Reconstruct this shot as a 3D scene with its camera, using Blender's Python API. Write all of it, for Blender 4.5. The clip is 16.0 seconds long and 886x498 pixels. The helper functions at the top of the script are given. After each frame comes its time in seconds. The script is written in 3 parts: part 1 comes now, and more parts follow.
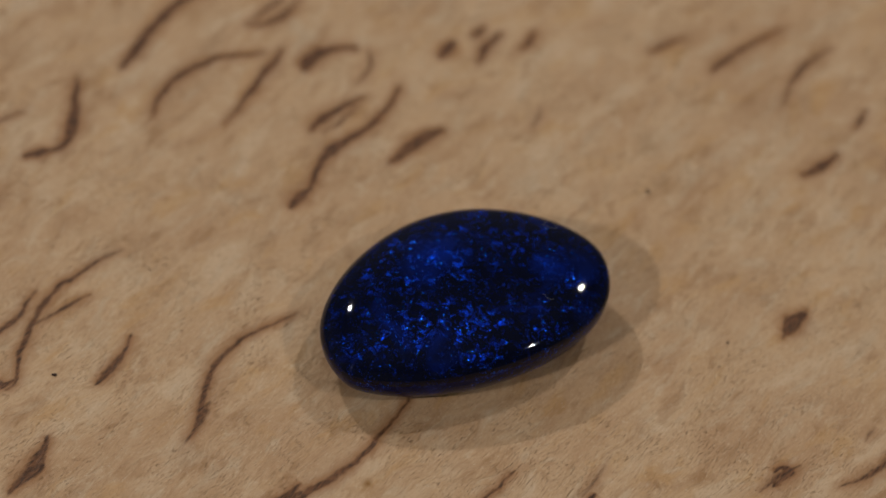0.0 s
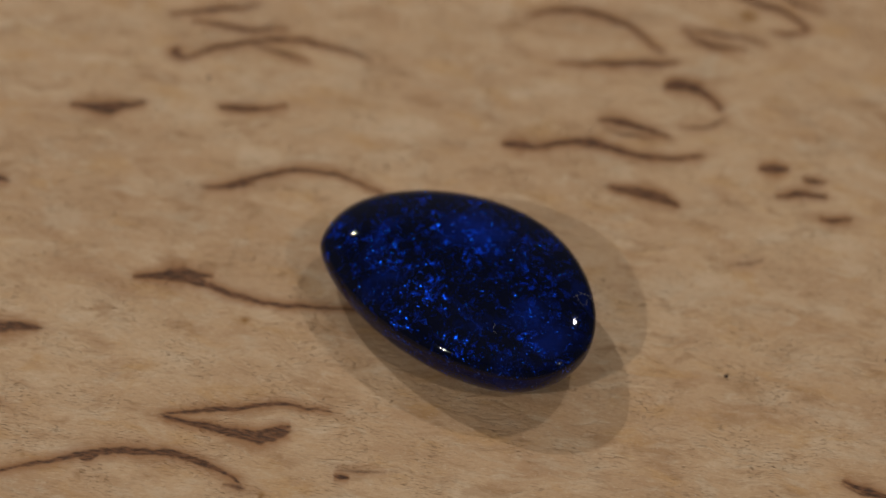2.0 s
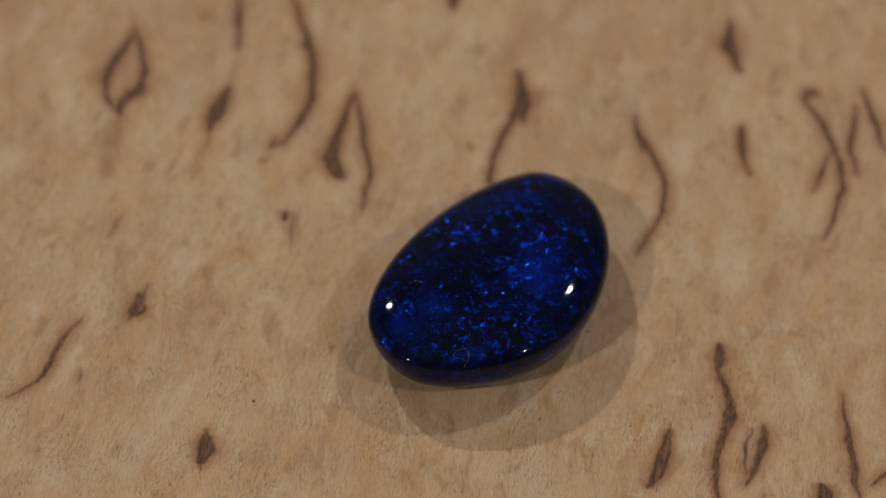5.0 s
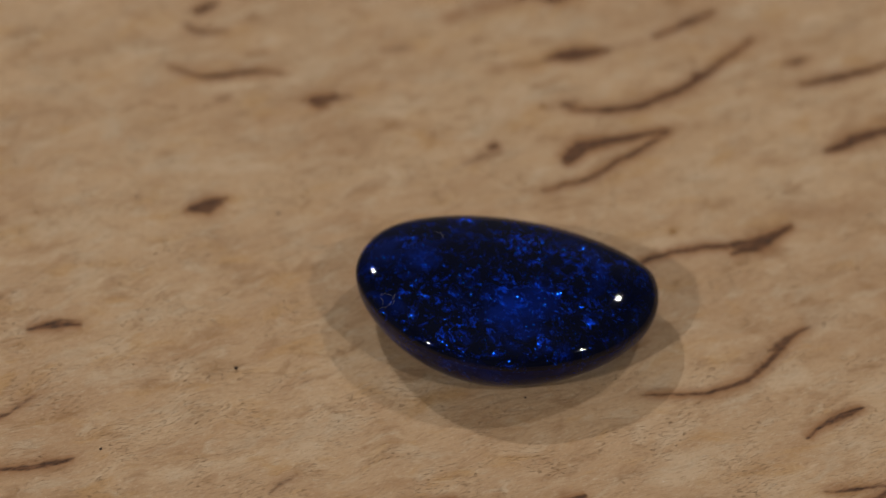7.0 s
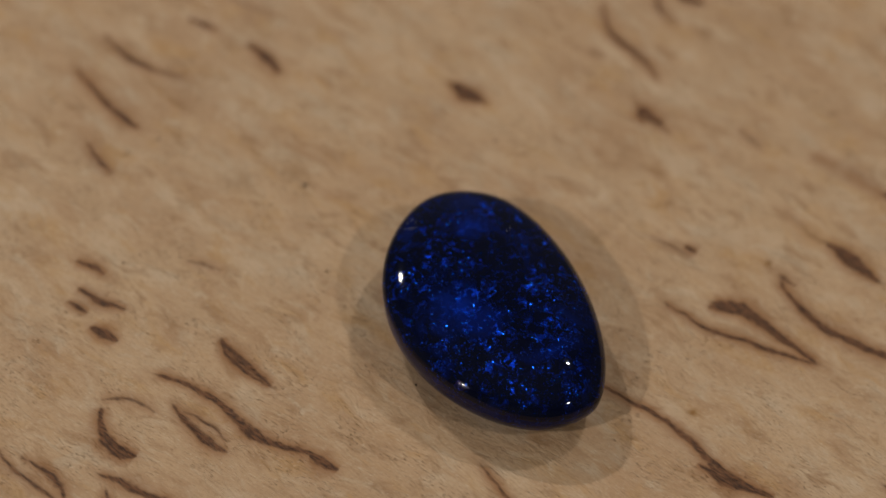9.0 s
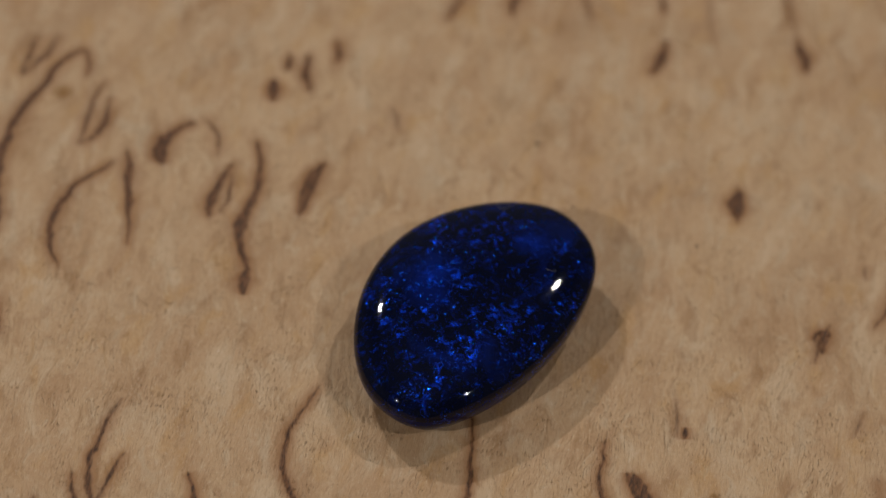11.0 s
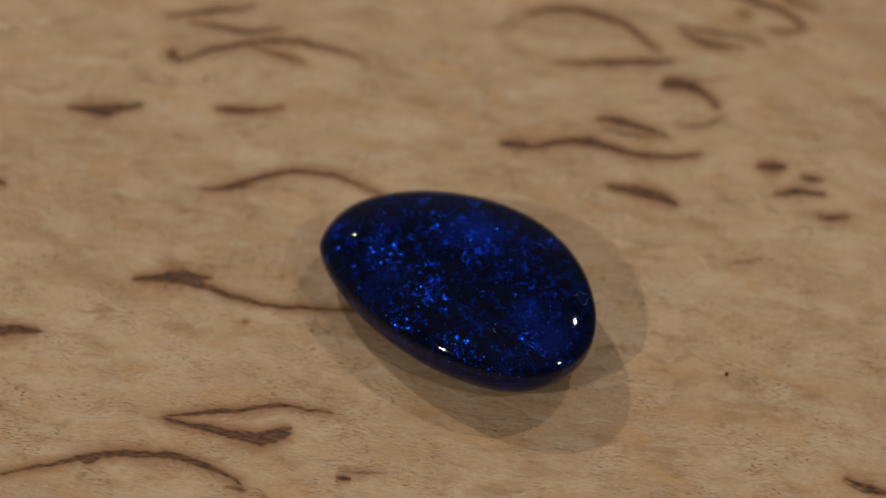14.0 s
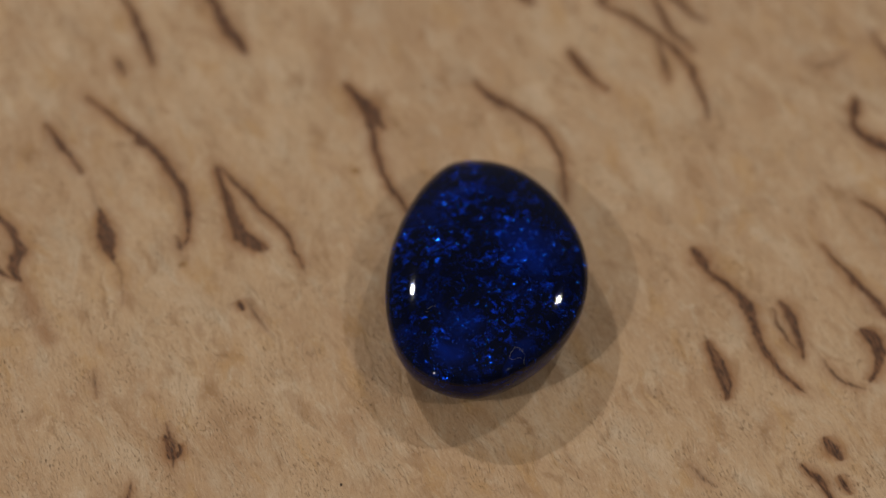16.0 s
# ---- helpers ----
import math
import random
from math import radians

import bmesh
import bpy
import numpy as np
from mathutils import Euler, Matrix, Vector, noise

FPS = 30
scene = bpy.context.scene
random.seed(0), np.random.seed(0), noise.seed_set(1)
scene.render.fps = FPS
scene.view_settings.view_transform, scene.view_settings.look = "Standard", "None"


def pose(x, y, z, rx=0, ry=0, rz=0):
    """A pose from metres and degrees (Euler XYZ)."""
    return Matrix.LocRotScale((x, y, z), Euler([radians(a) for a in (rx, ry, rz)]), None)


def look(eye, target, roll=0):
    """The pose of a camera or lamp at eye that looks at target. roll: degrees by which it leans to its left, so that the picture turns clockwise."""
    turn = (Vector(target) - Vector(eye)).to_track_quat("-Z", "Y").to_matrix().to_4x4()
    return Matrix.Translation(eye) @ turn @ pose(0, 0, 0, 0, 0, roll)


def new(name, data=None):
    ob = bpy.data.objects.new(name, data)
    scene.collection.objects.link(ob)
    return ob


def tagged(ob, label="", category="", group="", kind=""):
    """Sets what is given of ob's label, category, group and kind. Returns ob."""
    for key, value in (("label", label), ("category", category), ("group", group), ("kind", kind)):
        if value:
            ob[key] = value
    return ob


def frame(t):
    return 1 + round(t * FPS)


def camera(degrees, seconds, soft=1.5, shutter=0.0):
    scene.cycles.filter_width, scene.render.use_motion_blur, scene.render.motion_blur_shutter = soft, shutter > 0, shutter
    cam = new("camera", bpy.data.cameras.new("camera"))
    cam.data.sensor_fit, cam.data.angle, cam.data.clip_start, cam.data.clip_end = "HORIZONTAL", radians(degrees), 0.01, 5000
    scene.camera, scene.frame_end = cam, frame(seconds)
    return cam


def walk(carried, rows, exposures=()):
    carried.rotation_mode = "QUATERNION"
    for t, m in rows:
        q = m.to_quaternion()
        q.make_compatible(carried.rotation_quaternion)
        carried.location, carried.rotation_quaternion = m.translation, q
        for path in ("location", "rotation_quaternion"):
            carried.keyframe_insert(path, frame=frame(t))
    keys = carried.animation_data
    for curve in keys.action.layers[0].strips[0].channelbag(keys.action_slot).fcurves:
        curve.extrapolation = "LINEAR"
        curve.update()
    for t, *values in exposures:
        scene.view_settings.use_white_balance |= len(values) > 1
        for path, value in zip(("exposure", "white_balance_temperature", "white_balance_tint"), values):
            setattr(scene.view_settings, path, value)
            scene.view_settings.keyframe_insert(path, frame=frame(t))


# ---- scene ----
cam = camera(14.45, 16.0, soft=1.5)
EYE = (0.0, -0.12831, 0.15341)
TARGET = (-0.00251, 0.00514, 0.0)
walk(cam, [(0.0, look(EYE, TARGET, 3.85)), (16.0, look(EYE, TARGET, 3.85))])
cam.data.dof.use_dof = True
cam.data.dof.focus_distance = 0.1930
cam.data.dof.aperture_fstop = 27.0

# ---- light: four small studio bulbs round the stone, in a plain grey room ----
world = bpy.data.worlds.new("world")
world.use_nodes = True
world.node_tree.nodes["Background"].inputs["Color"].default_value = (0.02, 0.018, 0.016, 1)
world.node_tree.nodes["Background"].inputs["Strength"].default_value = 1.0
scene.world = world
scene.view_settings.exposure = 0.0


def bulb(direction, distance, watts, radius):
    lamp = bpy.data.lights.new("bulb", "POINT")
    lamp.energy, lamp.shadow_soft_size, lamp.color = watts, radius, (1.0, 0.975, 0.91)
    ob = new("bulb", lamp)
    ob.location = Vector(direction).normalized() * distance
    return ob


bulb((-0.456, 0.598, 0.659), 0.79, 6.15, 0.0085)
bulb((0.391, 0.515, 0.763), 0.79, 4.24, 0.0120)
bulb((-0.595, -0.513, 0.618), 0.79, 6.30, 0.0085)
bulb((0.608, -0.326, 0.724), 0.79, 3.84, 0.0085)

MM = 0.001


# ---- materials ----
class Nodes:
    """A short way to write a node material."""

    def __init__(self, name):
        self.mat = bpy.data.materials.new(name)
        self.mat.use_nodes = True
        self.tree = self.mat.node_tree
        self.tree.nodes.clear()
        self.out = self.add("ShaderNodeOutputMaterial")

    def add(self, kind, **settings):
        node = self.tree.nodes.new(kind)
        for key, value in settings.items():
            if key == "operation":
                node.operation = value
            elif key == "data_type":
                node.data_type = value
            elif key == "blend_type":
                node.blend_type = value
            elif key == "feature":
                node.feature = value
            elif key == "attribute_name":
                node.attribute_name = value
        return node

    def put(self, socket, value):
        if isinstance(value, bpy.types.NodeSocket):
            self.tree.links.new(value, socket)
        else:
            socket.default_value = value

    def math(self, operation, a, b=0.0, c=0.0):
        node = self.add("ShaderNodeMath", operation=operation)
        for socket, value in zip(node.inputs, (a, b, c)):
            self.put(socket, value)
        return node.outputs[0]

    def coords(self, scale, turn=0.0, offset=(0, 0, 0)):
        """Object coordinates in units of 1/scale metres, turned about z first."""
        base = self.add("ShaderNodeTexCoord").outputs["Object"]
        first = self.add("ShaderNodeMapping")
        self.put(first.inputs["Vector"], base)
        first.inputs["Rotation"].default_value = (0, 0, -radians(turn))
        second = self.add("ShaderNodeMapping")
        self.put(second.inputs["Vector"], first.outputs[0])
        second.inputs["Scale"].default_value = scale
        second.inputs["Location"].default_value = offset
        return second.outputs[0]

    def flow(self, scale, turn, offset=(0, 0, 0), amount=0.0007, size=280.0):
        """Coordinates that run along the grain and sway with it."""
        base = self.add("ShaderNodeTexCoord").outputs["Object"]
        _, sway = self.noise(base, size, 2.0, 0.5)
        centred = self.add("ShaderNodeVectorMath", operation="SUBTRACT")
        self.put(centred.inputs[0], sway)
        centred.inputs[1].default_value = (0.5, 0.5, 0.5)
        moved = self.add("ShaderNodeVectorMath", operation="MULTIPLY_ADD")
        self.put(moved.inputs[0], centred.outputs[0])
        moved.inputs[1].default_value = (2 * amount, 2 * amount, 0)
        self.put(moved.inputs[2], base)
        first = self.add("ShaderNodeMapping")
        self.put(first.inputs["Vector"], moved.outputs[0])
        first.inputs["Rotation"].default_value = (0, 0, -radians(turn))
        second = self.add("ShaderNodeMapping")
        self.put(second.inputs["Vector"], first.outputs[0])
        second.inputs["Scale"].default_value = scale
        second.inputs["Location"].default_value = offset
        return second.outputs[0]

    def noise(self, vector, scale=1.0, detail=3.0, rough=0.55, distortion=0.0):
        node = self.add("ShaderNodeTexNoise")
        self.put(node.inputs["Vector"], vector)
        node.inputs["Scale"].default_value = scale
        node.inputs["Detail"].default_value = detail
        node.inputs["Roughness"].default_value = rough
        node.inputs["Distortion"].default_value = distortion
        return node.outputs["Fac"], node.outputs["Color"]

    def ramp(self, value, low, high, to_low=0.0, to_high=1.0):
        node = self.add("ShaderNodeMapRange")
        node.interpolation_type = "SMOOTHSTEP"
        for key, v in (("Value", value), ("From Min", low), ("From Max", high), ("To Min", to_low), ("To Max", to_high)):
            self.put(node.inputs[key], v)
        return node.outputs[0]

    def mix(self, fac, a, b, blend="MIX"):
        node = self.add("ShaderNodeMix", data_type="RGBA", blend_type=blend)
        self.put(node.inputs["Factor"], fac)
        self.put(node.inputs[6], a)
        self.put(node.inputs[7], b)
        return node.outputs[2]

    def principled(self, color, rough, bump=None, bump_depth=0.0, ior=1.45, specular=0.5):
        node = self.add("ShaderNodeBsdfPrincipled")
        self.put(node.inputs["Base Color"], color)
        self.put(node.inputs["Roughness"], rough)
        node.inputs["IOR"].default_value = ior
        node.inputs["Specular IOR Level"].default_value = specular
        if bump is not None:
            b = self.add("ShaderNodeBump")
            b.inputs["Distance"].default_value = bump_depth
            b.inputs["Strength"].default_value = 1.0
            self.put(b.inputs["Height"], bump)
            self.put(node.inputs["Normal"], b.outputs[0])
        return node

    def finish(self, shader):
        self.put(self.out.inputs["Surface"], shader)
        return self.mat


GRAIN = 55.0   # heading of the wood's fibres on the slab, degrees


def birch_material():
    n = Nodes("figured_birch")
    fleck = n.add("ShaderNodeAttribute", attribute_name="fleck").outputs["Fac"]
    halo = n.add("ShaderNodeAttribute", attribute_name="halo").outputs["Fac"]
    broad, _ = n.noise(n.coords((60, 110, 60), GRAIN), 1.0, 3.0, 0.5, 0.6)
    cloud, _ = n.noise(n.flow((210, 480, 200), GRAIN, (3, 1, 0)), 1.0, 3.0, 0.55, 0.6)
    ripple, _ = n.noise(n.flow((480, 1250, 400), GRAIN, (7, 2, 0)), 1.0, 3.0, 0.55, 0.8)
    fibre, _ = n.noise(n.flow((1500, 11000, 900), GRAIN, (1, 5, 0), 0.00035), 1.0, 4.0, 0.65, 0.2)
    where, _ = n.noise(n.flow((260, 420, 300), GRAIN, (5, 8, 0)), 1.0, 2.0, 0.5)
    pore, _ = n.noise(n.flow((2400, 15000, 1500), GRAIN, (9, 5, 0), 0.00025), 1.0, 2.0, 0.6, 0.2)
    pale_speck, _ = n.noise(n.coords((11000, 11000, 11000)), 1.0, 1.0, 0.5)
    color = n.mix(n.ramp(broad, 0.3, 0.7), (0.572, 0.375, 0.221, 1), (0.495, 0.306, 0.172, 1))
    color = n.mix(n.math("MULTIPLY", n.ramp(cloud, 0.50, 0.76), 0.52), color, (0.36, 0.185, 0.082, 1))
    color = n.mix(n.math("MULTIPLY", n.ramp(cloud, 0.49, 0.29), 0.6), color, (0.64, 0.465, 0.31, 1))
    tint, _ = n.noise(n.flow((240, 560, 300), GRAIN, (6, 4, 0)), 1.0, 4.0, 0.6, 0.5)
    color = n.mix(n.math("MULTIPLY", n.ramp(tint, 0.53, 0.70), 0.6), color, (0.52, 0.295, 0.12, 1))
    color = n.mix(n.math("MULTIPLY", n.ramp(tint, 0.46, 0.30), 0.5), color, (0.55, 0.41, 0.28, 1))
    color = n.mix(n.math("MULTIPLY", n.ramp(ripple, 0.56, 0.76), 0.5), color, (0.34, 0.185, 0.082, 1))
    color = n.mix(n.math("MULTIPLY", n.ramp(ripple, 0.45, 0.26), 0.5), color, (0.60, 0.45, 0.31, 1))
    spot, _ = n.noise(n.flow((300, 640, 300), GRAIN, (12, 9, 0), 0.0004), 1.0, 2.0, 0.45, 0.3)
    color = n.mix(n.math("MULTIPLY", n.ramp(n.math("ADD", spot, n.math("MULTIPLY", n.math("SUBTRACT", ripple, 0.5), 0.35)), 0.57, 0.73), 0.42), color, (0.31, 0.155, 0.062, 1))
    color = n.mix(n.math("MULTIPLY", n.ramp(fibre, 0.52, 0.74), 0.6), color, (0.27, 0.155, 0.075, 1))
    color = n.mix(n.math("MULTIPLY", n.ramp(fibre, 0.43, 0.2), 0.6), color, (0.70, 0.57, 0.43, 1))
    granule, _ = n.noise(n.coords((4200, 6500, 5000), GRAIN + 12, (3, 3, 0)), 1.0, 3.0, 0.65)
    color = n.mix(n.math("MULTIPLY", n.ramp(granule, 0.54, 0.75), 0.30), color, (0.30, 0.18, 0.09, 1))
    color = n.mix(n.math("MULTIPLY", n.ramp(granule, 0.46, 0.25), 0.32), color, (0.70, 0.56, 0.42, 1))
    ticks = n.math("MULTIPLY", n.ramp(pore, 0.59, 0.68), n.ramp(where, 0.44, 0.62, 0.12, 1.0))
    color = n.mix(n.math("MULTIPLY", ticks, 0.56), color, (0.22, 0.115, 0.05, 1))
    color = n.mix(n.math("MULTIPLY", n.ramp(pale_speck, 0.75, 0.80), 0.4), color, (0.78, 0.72, 0.62, 1))

    def dots(scale, size, rare):
        node = n.add("ShaderNodeTexVoronoi")
        n.put(node.inputs["Vector"], n.coords((scale, scale, scale)))
        node.inputs["Scale"].default_value = 1.0
        chosen = n.add("ShaderNodeSeparateColor")
        n.put(chosen.inputs[0], node.outputs["Color"])
        return n.math("MULTIPLY", n.ramp(node.outputs["Distance"], size, size * 0.5), n.ramp(chosen.outputs[0], rare, rare + 0.02))

    # sparse white dots: the wood's tiny glints, painted into its colour
    color = n.mix(n.math("MULTIPLY", dots(620, 0.026, 0.70), 0.7), color, (0.85, 0.80, 0.70, 1))
    color = n.mix(n.math("MULTIPLY", dots(560, 0.028, 0.72), 0.8), color, (0.06, 0.035, 0.02, 1))
    color = n.mix(n.math("MULTIPLY", halo, 0.88), color, (0.29, 0.125, 0.045, 1))
    resin = n.add("ShaderNodeAttribute", attribute_name="resin").outputs["Fac"]
    color = n.mix(resin, color, (0.26, 0.115, 0.022, 1))
    grit, _ = n.noise(n.flow((1500, 6500, 1500), GRAIN, (2, 3, 0), 0.0005), 1.0, 4.0, 0.65)
    core = n.mix(n.ramp(grit, 0.34, 0.66), (0.20, 0.085, 0.036, 1), (0.058, 0.025, 0.012, 1))
    ragged = n.math("ADD", fleck, n.math("MULTIPLY", n.math("SUBTRACT", grit, 0.5), n.ramp(fleck, 0.02, 0.3, 0.0, 0.4)))
    color = n.mix(n.ramp(ragged, 0.0, 0.62), color, core)
    height = n.math("ADD", n.math("ADD", n.math("MULTIPLY", fibre, 0.5), n.math("MULTIPLY", granule, 0.25)), n.math("MULTIPLY", ripple, 2.0))
    height = n.math("SUBTRACT", height, n.math("MULTIPLY", ticks, 0.6))
    rough = n.ramp(fibre, 0.3, 0.8, 0.45, 0.7)
    shader = n.principled(color, rough, height, 0.00009, specular=0.35)
    return n.finish(shader.outputs[0])


def opal_face_material(name, dark, light, specular):
    """Dark crystal opal: a black-blue body with blue flakes that mirror the lamps at angles of their own."""
    n = Nodes(name)
    p1 = n.coords((1000, 1000, 1000))
    warp, warp_color = n.noise(p1, 1.3, 3.0, 0.6)
    warped = n.add("ShaderNodeVectorMath", operation="MULTIPLY_ADD")
    n.put(warped.inputs[0], warp_color)
    warped.inputs[1].default_value = (0.9, 0.9, 0.9)
    n.put(warped.inputs[2], p1)
    vec = warped.outputs[0]

    normal = n.add("ShaderNodeNewGeometry").outputs["Normal"]

    def shift(value):
        node = n.add("ShaderNodeVectorMath", operation="SUBTRACT")
        n.put(node.inputs[0], value)
        node.inputs[1].default_value = (0.5, 0.5, 0.5)
        return node.outputs[0]

    def lean(direction, tilt):
        """A flake's own normal: the face's, tipped."""
        node = n.add("ShaderNodeVectorMath", operation="MULTIPLY_ADD")
        n.put(node.inputs[0], direction)
        node.inputs[1].default_value = (tilt, tilt, tilt * 0.3)
        n.put(node.inputs[2], normal)
        unit = n.add("ShaderNodeVectorMath", operation="NORMALIZE")
        n.put(unit.inputs[0], node.outputs[0])
        return unit.outputs[0]

    def cells(scale):
        node = n.add("ShaderNodeTexVoronoi")
        n.put(node.inputs["Vector"], vec)
        node.inputs["Scale"].default_value = scale
        return node.outputs["Distance"], node.outputs["Color"]

    def gloss(color, mask, strength, rough, facing):
        node = n.add("ShaderNodeBsdfGlossy")
        n.put(node.inputs["Color"], n.mix(1.0, color, n.rgb(n.math("MULTIPLY", mask, strength)), "MULTIPLY"))
        node.inputs["Roughness"].default_value = rough
        n.put(node.inputs["Normal"], facing)
        return node.outputs[0]

    def plus(a, b):
        node = n.add("ShaderNodeAddShader")
        n.put(node.inputs[0], a)
        n.put(node.inputs[1], b)
        return node.outputs[0]

    def at(x, y):
        return n.coords((1000, 1000, 1000), 0.0, (x, y, 0))

    # clouds of soft blue flashes at different depths
    deep, deep_color = n.noise(at(4, 9), 0.34, 4.0, 0.55, 0.6)
    mist, _ = n.noise(at(2, 5), 1.1, 4.0, 0.65)

    def blob(x, y, radius):
        """A soft-edged zone round (x, y) in mm."""
        flat = n.add("ShaderNodeVectorMath", operation="MULTIPLY")
        n.put(flat.inputs[0], at(-x, -y))
        flat.inputs[1].default_value = (1, 1, 0)
        far = n.add("ShaderNodeVectorMath", operation="LENGTH")
        n.put(far.inputs[0], flat.outputs[0])
        return n.math("MULTIPLY", n.ramp(far.outputs["Value"], radius, 0.1 * radius), n.ramp(mist, 0.32, 0.58, 0.15, 1.0))

    def any_of(*zones):
        joined = zones[0]
        for other in zones[1:]:
            joined = n.math("MAXIMUM", joined, other)
        return joined

    clouds = n.math("MAXIMUM", n.math("MULTIPLY", n.ramp(deep, 0.50, 0.78), 0.7), any_of(blob(-2.4, 1.5, 2.1), blob(3.6, 1.0, 1.5)))
    sparks = any_of(blob(-4.6, -4.6, 1.5), blob(5.0, 0.3, 1.4), blob(-6.0, -1.7, 1.3), blob(-1.0, -4.0, 1.0), blob(7.0, 1.7, 1.0), blob(3.2, -3.6, 0.9))
    near, near_color = n.noise(at(11, 3), 1.7, 6.0, 0.70, 0.8)
    clusters = n.ramp(near, 0.53, 0.72)
    patch, _ = n.noise(at(0, 0), 0.40, 2.0, 0.5, 0.5)
    zone = n.math("MAXIMUM", n.ramp(patch, 0.44, 0.62), sparks)
    clusters = n.math("MULTIPLY", clusters, n.ramp(zone, 0.0, 1.0, 0.25, 1.0))
    # short threads and bright points
    _, tint_a = cells(2.8)
    wisp, _ = n.noise(vec, 2.2, 4.0, 0.7, 1.0)
    thread = n.ramp(n.math("ABSOLUTE", n.math("SUBTRACT", wisp, 0.5)), 0.028, 0.004)
    threads = n.math("MULTIPLY", n.math("MULTIPLY", thread, n.ramp(near, 0.48, 0.62)), n.ramp(zone, 0.0, 1.0, 0.3, 1.0))
    far_b, tint_b = cells(8.0)
    pick = n.add("ShaderNodeSeparateColor")
    n.put(pick.inputs[0], tint_b)
    points = n.math("MULTIPLY", n.ramp(far_b, 0.36, 0.06), n.ramp(pick.outputs[2], 0.54, 0.80))
    points = n.math("MULTIPLY", points, n.math("MULTIPLY", n.math("MAXIMUM", n.ramp(near, 0.42, 0.58), sparks), n.ramp(zone, 0.0, 1.0, 0.32, 1.0)))
    # the flashes are also painted into the body colour, under any lamp
    body = n.mix(n.math("MAXIMUM", clouds, points), dark, light)
    polish = n.principled(body, 0.036, ior=1.42, specular=specular)
    blue, pale = (0.002, 0.065, 1.0, 1), (0.005, 0.095, 1.0, 1)
    shader = plus(polish.outputs[0], gloss((0.001, 0.045, 0.8, 1), clouds, 0.105, 0.5, lean(shift(deep_color), 1.6)))
    shader = plus(shader, gloss(blue, clusters, 0.30, 0.36, lean(shift(near_color), 2.4)))
    shader = plus(shader, gloss(blue, threads, 0.42, 0.30, lean(shift(tint_a), 1.0)))
    shader = plus(shader, gloss(pale, points, 4.6, 0.26, lean(shift(tint_b), 1.1)))
    return n.finish(shader)


def _rgb(self, value):
    node = self.add("ShaderNodeCombineColor")
    for socket in node.inputs:
        self.put(socket, value)
    return node.outputs[0]


Nodes.rgb = _rgb


def plain_material(name, color, rough, grain):
    n = Nodes(name)
    a, _ = n.noise(n.coords((grain, grain, grain)), 1.0, 4.0, 0.6)
    dark = tuple(c * 0.88 for c in color) + (1,)
    tone = n.mix(a, color + (1,), dark)
    return n.finish(n.principled(tone, rough, a, 0.0004).outputs[0])


BIRCH = birch_material()
OPAL_FACE = opal_face_material("black_opal_face", (0.0010, 0.0022, 0.0120, 1), (0.0011, 0.0060, 0.050, 1), 0.30)
# bluer body painted in for flashes that the side's gloss does not catch
OPAL_SIDE = opal_face_material("black_opal_side", (0.0040, 0.0060, 0.042, 1), (0.0035, 0.016, 0.15, 1), 0.18)
PLASTER = plain_material("grey_plaster", (0.26, 0.252, 0.244), 0.9, 30)
TABLE = plain_material("grey_table_paint", (0.24, 0.23, 0.22), 0.6, 60)
CRUMB = plain_material("dark_crumb", (0.06, 0.032, 0.022), 0.8, 3000)
LINT = plain_material("pale_lint", (0.26, 0.24, 0.22), 0.7, 3000)


def part(name, bm, material, parent=None, label=""):
    mesh = bpy.data.meshes.new(name)
    bm.to_mesh(mesh)
    bm.free()
    mesh.materials.append(material)
    for poly in mesh.polygons:
        poly.use_smooth = True
    ob = new(name, mesh)
    ob.parent = parent
    return tagged(ob, label)


# ---- the room ----
def box(name, low, high, material, label, category):
    bm = bmesh.new()
    bmesh.ops.create_cube(bm, size=1.0)
    for v in bm.verts:
        v.co = Vector([low[i] if v.co[i] < 0 else high[i] for i in range(3)])
    ob = part(name, bm, material)
    for poly in ob.data.polygons:
        poly.use_smooth = False
    return tagged(ob, label, category, kind="structure")


box("wall_north", (-1.3, 1.2, -0.75), (1.3, 1.3, 1.45), PLASTER, "plain grey plastered wall of the room", "wall")
box("wall_south", (-1.3, -1.3, -0.75), (1.3, -1.2, 1.45), PLASTER, "plain grey plastered wall of the room", "wall")
box("wall_east", (1.2, -1.2, -0.75), (1.3, 1.2, 1.45), PLASTER, "plain grey plastered wall of the room", "wall")
box("wall_west", (-1.3, -1.2, -0.75), (-1.2, 1.2, 1.45), PLASTER, "plain grey plastered wall of the room", "wall")
box("ceiling", (-1.3, -1.3, 1.45), (1.3, 1.3, 1.55), PLASTER, "plain grey ceiling of the room", "ceiling")
box("floor", (-1.3, -1.3, -0.85), (1.3, 1.3, -0.75), PLASTER, "plain grey floor of the room", "floor")

# ---- the birch slab ----
SLAB_TOP = 0.0
SLAB_THICK = 0.022
FINE = 0.038          # half-width of the finely meshed middle
STEP = 0.0000875
HALF = 0.085          # half-width of the whole slab


